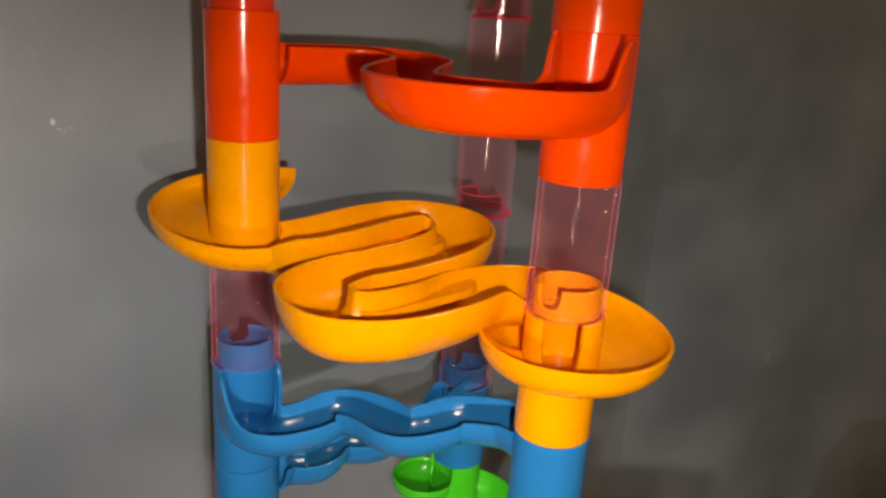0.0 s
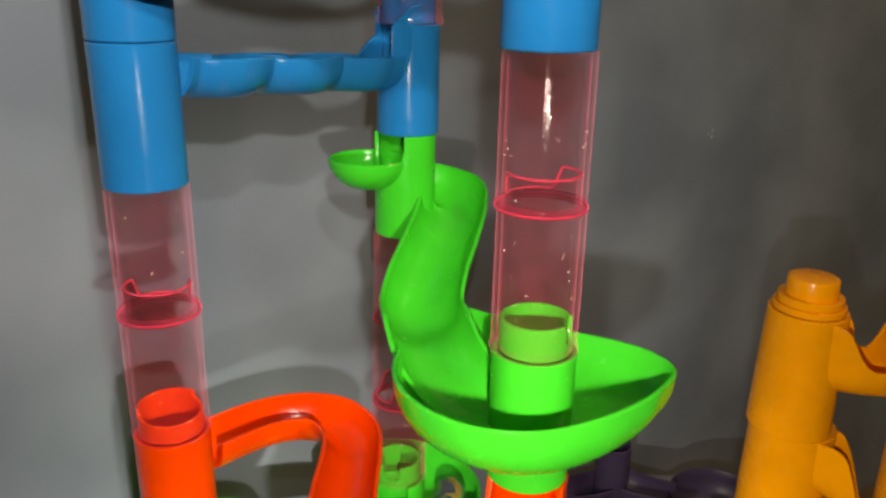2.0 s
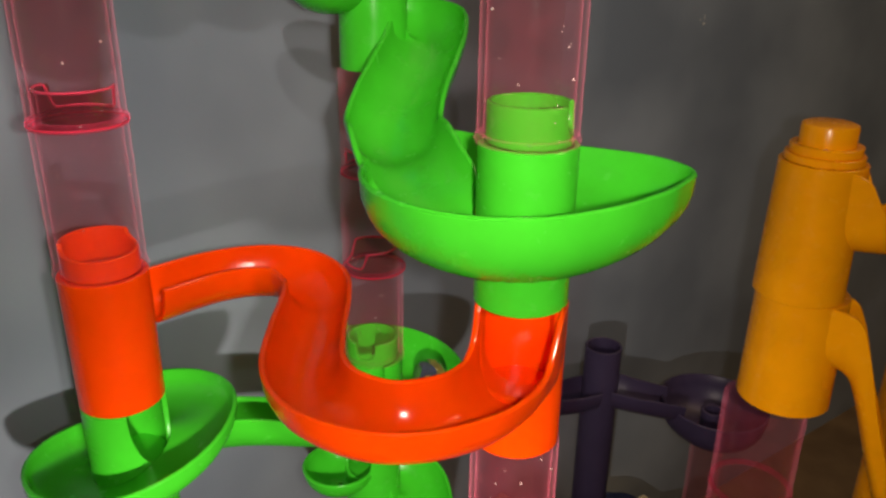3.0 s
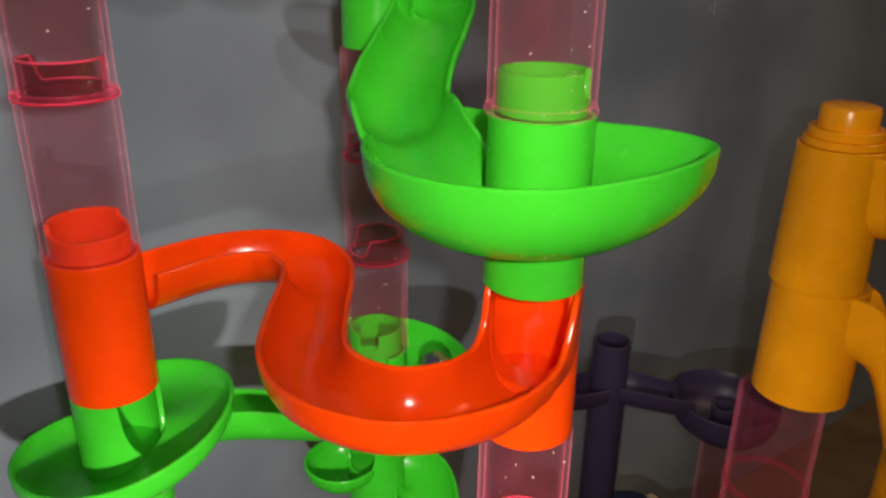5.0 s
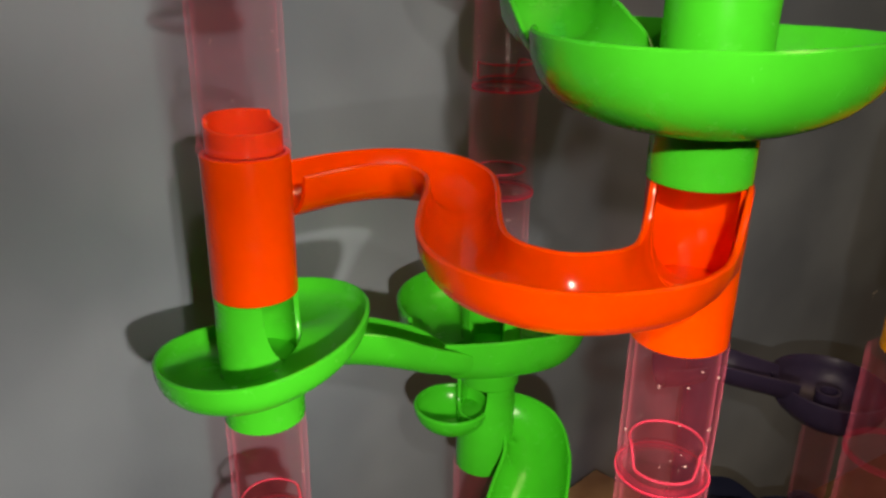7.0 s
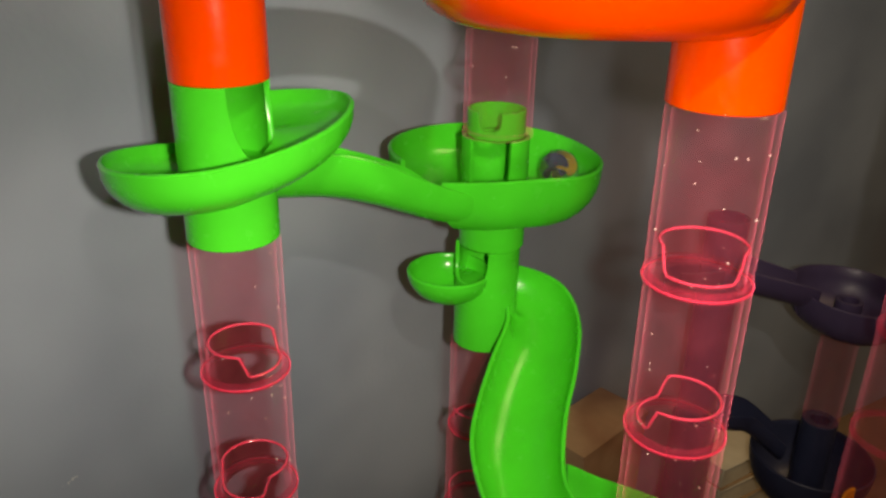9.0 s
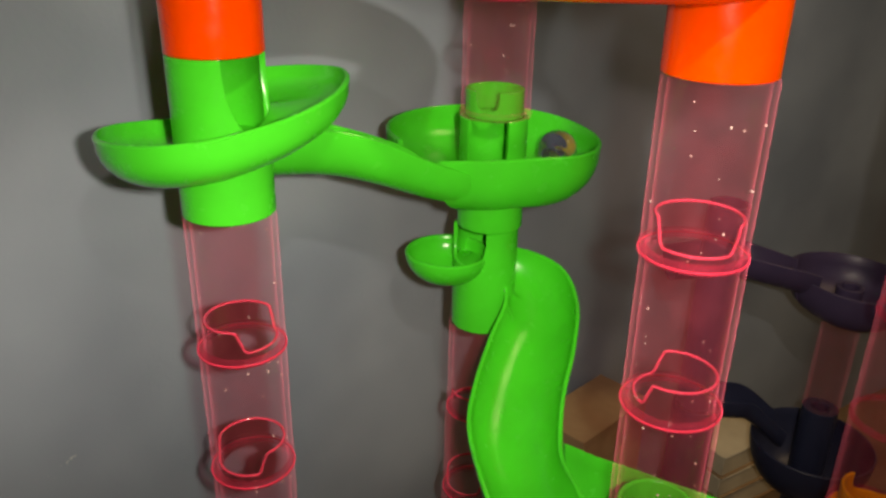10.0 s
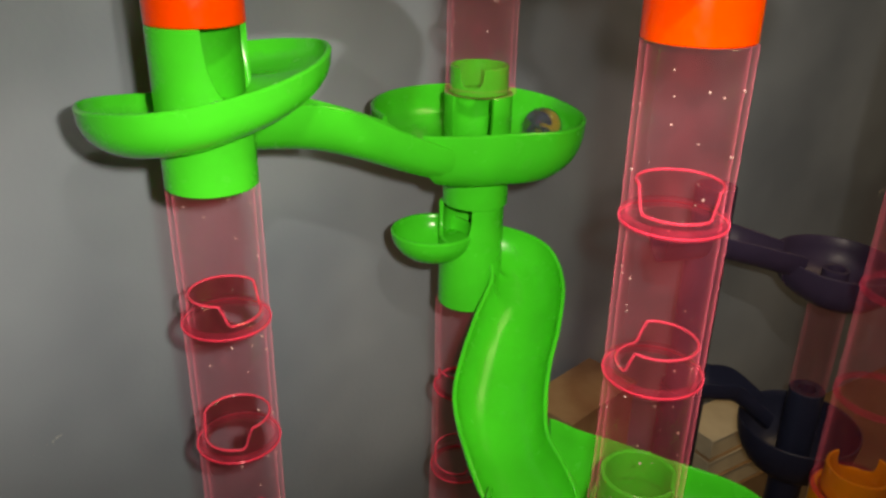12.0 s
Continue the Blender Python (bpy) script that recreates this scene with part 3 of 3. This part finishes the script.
# ---- the glass marble ----
def marble():
    mat, nt, p, links = base_nodes("swirled_glass")
    p.inputs["Base Color"].default_value = (0.97, 0.98, 0.90, 1)
    p.inputs["Roughness"].default_value = 0.03
    p.inputs["Transmission Weight"].default_value = 0.96
    p.inputs["IOR"].default_value = 1.48
    bm = bmesh.new()
    bmesh.ops.create_icosphere(bm, subdivisions=4, radius=0.0078)
    b = B_at(0.37)
    ob = part("marble", bm, mat, None)
    ob.location = (b[0] + 0.0265, b[1] + 0.002, BZ(-1) - 0.172 + 0.0295)
    tagged(ob, "clear glass marble with yellow and blue swirl, in green dish", "marble")
    for k, col in enumerate(((0.85, 0.62, 0.04), (0.05, 0.07, 0.22))):
        bm = bmesh.new()
        rows = []
        for i in range(25):
            u = i / 24 - 0.5
            a = 3.6 * u + math.pi * k + 0.6
            half = 0.0040 * math.cos(math.pi * u) ** 0.7
            c, sn = math.cos(a), math.sin(a)
            mid = Vector((0.0014 * (1 - 2 * k), u * 0.011, 0.0006))
            rows.append([mid + Vector((q * c - e * sn, 0, q * sn + e * c)) for q, e in ((-half, -0.0003), (half, -0.0003), (half, 0.0003), (-half, 0.0003))])
        grid_wrap(bm, rows)
        for v in bm.verts:
            v.co += ob.location
        bpy.context.view_layer.update()
        part("swirl", bm, plastic("swirl_colour", col, 0.3), ob, ("yellow ribbon", "dark blue ribbon")[k] + " inside the glass")
marble()

# ---- second toy behind: yellow column ----
YC = (0.2195, 0.3515)
BO, BI = 0.0186, 0.0166
def big_cap(at, z, mat, parent):
    part("collar", pipe(at, z, z + 0.0035, 0.0168, 0.0120), mat, parent)
    part("collar", pipe(at, z + 0.0035, z + 0.0075, 0.0152, 0.0120), mat, parent)
    part("cap", lathe([(0.0, z + 0.006), (0.0119, z + 0.006), (0.0119, z + 0.0150), (0.0114, z + 0.0162), (0.0100, z + 0.0168), (0.0, z + 0.0170)], (at[0], at[1], 0), 40), mat, parent)

def big_clear(at, z0, z1):
    t = thing("clear_tube", (at[0], at[1], z0), "wide clear purple-pink plastic tube in a column", "toy tube", "wide clear tubes")
    part("tube", pipe(at, z0 + 0.003, z1, BO + 0.0012, BI + 0.002), PINK, t)
    part("rim", pipe(at, z0, z0 + 0.003, BO + 0.0018, BI + 0.002), PINK_RIM, t)

def yellow_column():
    z, h = 0.4815, 0.0632
    t = thing("yellow_track", (YC[0], YC[1], z - h), "yellow plastic track piece topping another column", "toy track")
    part("socket", pipe(YC, z - h, z, 0.0202, BI, taper=-0.0016), YELLOW, t)
    big_cap(YC, z, YELLOW, t)
    part("trough", trough([(0.224, 0.3475, 0.458, 0.0140, 0.022, 0.022), (0.2345, 0.3400, 0.458, 0.0140, 0.018, 0.018), (0.2415, 0.3360, 0.458, 0.0142, 0.004, 0.002), (0.2520, 0.3330, 0.458, 0.0145, 0.003, 0.001), (0.266, 0.334, 0.458, 0.0145, 0.018, 0.001), (0.285, 0.340, 0.458, 0.0145, 0.034, 0.001)], depth=0.0155, thick=0.002), YELLOW, t)
    part("far_socket", pipe((0.300, 0.346), 0.442, 0.535, BO, BI), YELLOW, t)
    part("dome", lathe([(0.0, 0.535), (BO, 0.535), (BO, 0.542), (0.0165, 0.553), (0.011, 0.560), (0.0, 0.563)], (0.300, 0.346, 0), 40), YELLOW, t)
    t2 = thing("yellow_slide", (YC[0], YC[1], z - 2 * h), "yellow plastic slide sloping down from a column", "toy slide")
    part("socket", pipe((YC[0] + 0.003, YC[1]), z - 2 * h + 0.006, z - h - 0.0001, 0.0216, BI, taper=-0.0008), YELLOW, t2)
    part("trough", trough([(0.2255, 0.3420, 0.4020, 0.0105, 0.015, 0.015), (0.2370, 0.3330, 0.3990, 0.0110, 0.016, 0.016), (0.2425, 0.3290, 0.3880, 0.0115, 0.016, 0.016), (0.2500, 0.3235, 0.3600, 0.012, 0.014, 0.014), (0.2585, 0.3170, 0.3300, 0.012, 0.012, 0.012), (0.2700, 0.3090, 0.2900, 0.012, 0.008, 0.008)], depth=0.015, thick=0.002), YELLOW, t2)
    part("low_dish", bowl((0.288, 0.300), 0.290, 0.268, 0.030, r0=0.004), YELLOW, t2)
    part("low_socket", pipe((0.288, 0.300), 0.0, 0.270, BO, BI), YELLOW, t2)
    zz = z - 2 * h + 0.0059
    for k in range(3):
        big_clear((YC[0] - 0.006, YC[1] - 0.001), zz - 0.0545 * (k + 1), zz - 0.0545 * k - 0.0001)
    zz -= 3 * 0.0545
    t3 = thing("yellow_tube", (YC[0], YC[1], 0), "yellow plastic tube standing on the floor", "toy tube")
    part("socket", pipe((YC[0] - 0.006, YC[1] - 0.001), 0.0, zz - 0.0001, BO + 0.0012, BI), YELLOW, t3)
    part("spigot", pipe((YC[0] - 0.006, YC[1] - 0.001), zz - 0.0001, zz + 0.015, 0.0155, 0.0138, (60, 40, zz + 0.004, zz + 0.015)), YELLOW, t3)
    t4 = thing("yellow_tube", (0.300, 0.346, 0), "tall yellow plastic tube under the far end of a track", "toy tube")
    part("socket", pipe((0.300, 0.346), 0.0, 0.4419, BO, BI), YELLOW, t4)
yellow_column()
# ---- purple and dark blue toy in the corner ----
P1, P2 = (0.203, 0.518), (0.290, 0.505)
def corner_toy():
    t = thing("purple_track", (*P1, 0), "dark purple plastic track with a dish in the dim corner", "toy track")
    part("high_socket", pipe(P1, 0.15, 0.300, 0.0130, 0.0112), PURPLE, t)
    part("dish", dish(P2, [(-175, 0.040, 0.254), (-90, 0.039, 0.250), (0, 0.039, 0.250), (90, 0.039, 0.252), (180, 0.040, 0.254)], 0.030, r0=0.006), PURPLE, t)
    part("low_tube", pipe(P2, 0.15, 0.226, 0.012, 0.0105), PINK, t, "clear pink tube under the dish")
    part("hub", pipe(P2, 0.224, 0.244, 0.0085, 0.006), PURPLE, t)
    part("trough", trough([(P1[0] + 0.008, P1[1] - 0.004, 0.270, 0.015, 0, 0), (0.224, 0.508, 0.268, 0.015, 0, 0), (0.240, 0.505, 0.264, 0.015, 0, 0), (0.258, 0.505, 0.258, 0.015, 0, 0)], depth=0.018), PURPLE, t)
    part("stub", trough([(0.166, 0.510, 0.270, 0.013, 0, 0), (0.180, 0.511, 0.270, 0.014, 0, 0), (P1[0] - 0.008, P1[1] - 0.004, 0.270, 0.014, 0, 0)], depth=0.018), PURPLE, t)
    t = thing("blue_track", (*P1, 0), "dark blue plastic track below the purple one", "toy track")
    part("high_socket", pipe(P1, 0.0, 0.1499, 0.0155, 0.0135), NAVY, t)
    part("low_socket", pipe(P2, 0.0, 0.1499, 0.012, 0.006), NAVY, t)
    part("dish", bowl(P2, 0.120, 0.08, 0.042, r0=0.0125), NAVY, t)
    part("trough", trough([(P1[0] + 0.008, P1[1] - 0.002, 0.160, 0.014, 0, 0), (0.224, 0.512, 0.160, 0.014, 0, 0), (0.240, 0.512, 0.156, 0.014, 0, 0), (0.264, 0.507, 0.136, 0.014, 0, 0)], depth=0.018), NAVY, t)
corner_toy()

# ---- papers and cardboard on the floor ----
def book(at, size, turn, label):
    t = thing("book", at, label, "book", "stacked books")
    m = pose(*at, 0, 0, turn)
    def box(x, y, z, sx, sy, sz):
        bm = bmesh.new()
        bmesh.ops.create_cube(bm, size=1, matrix=m @ Matrix.Translation((x, y, z)) @ Matrix.Diagonal((sx, sy, sz, 1)))
        bmesh.ops.bevel(bm, geom=bm.edges[:], offset=0.0006, segments=1, affect="EDGES")
        return bm
    sx, sy, h = size
    part("page_block", box(0, 0, h / 2, sx - 0.004, sy - 0.004, h - 0.003), PAPER, t)
    part("cover", box(0, 0, h - 0.0008, sx, sy, 0.0016), PAPER, t)
    part("back_cover", box(0, 0, 0.0008, sx, sy, 0.0016), CARD, t)
for k in range(3):
    book((0.285 + 0.0015 * (k % 2), 0.592, 0.0218 * k), (0.084 - 0.003 * (k % 3), 0.040, 0.0217), 24 + (k % 3 - 1), "cream book with pale pages lying in a stack")

def carton():
    t = thing("cardboard_box", (0.122, 0.501, 0), "narrow brown cardboard box standing against the wall", "box")
    m = pose(0.122, 0.501, 0, 0, 0, 37.3)
    for nm, x, y, sx, sy in (("side", 0, -0.018, 0.07, 0.003), ("side", 0, 0.018, 0.07, 0.003), ("end", -0.0335, 0, 0.003, 0.033), ("end", 0.0335, 0, 0.003, 0.033)):
        bm = bmesh.new()
        bmesh.ops.create_cube(bm, size=1, matrix=m @ Matrix.Translation((x, y, 0.08)) @ Matrix.Diagonal((sx, sy, 0.16, 1)))
        part(nm, bm, CARD, t)
    bm = bmesh.new()
    bmesh.ops.create_cube(bm, size=1, matrix=m @ Matrix.Translation((0, 0, 0.1615)) @ Matrix.Diagonal((0.074, 0.040, 0.003, 1)))
    part("lid", bm, CARD, t)
carton()
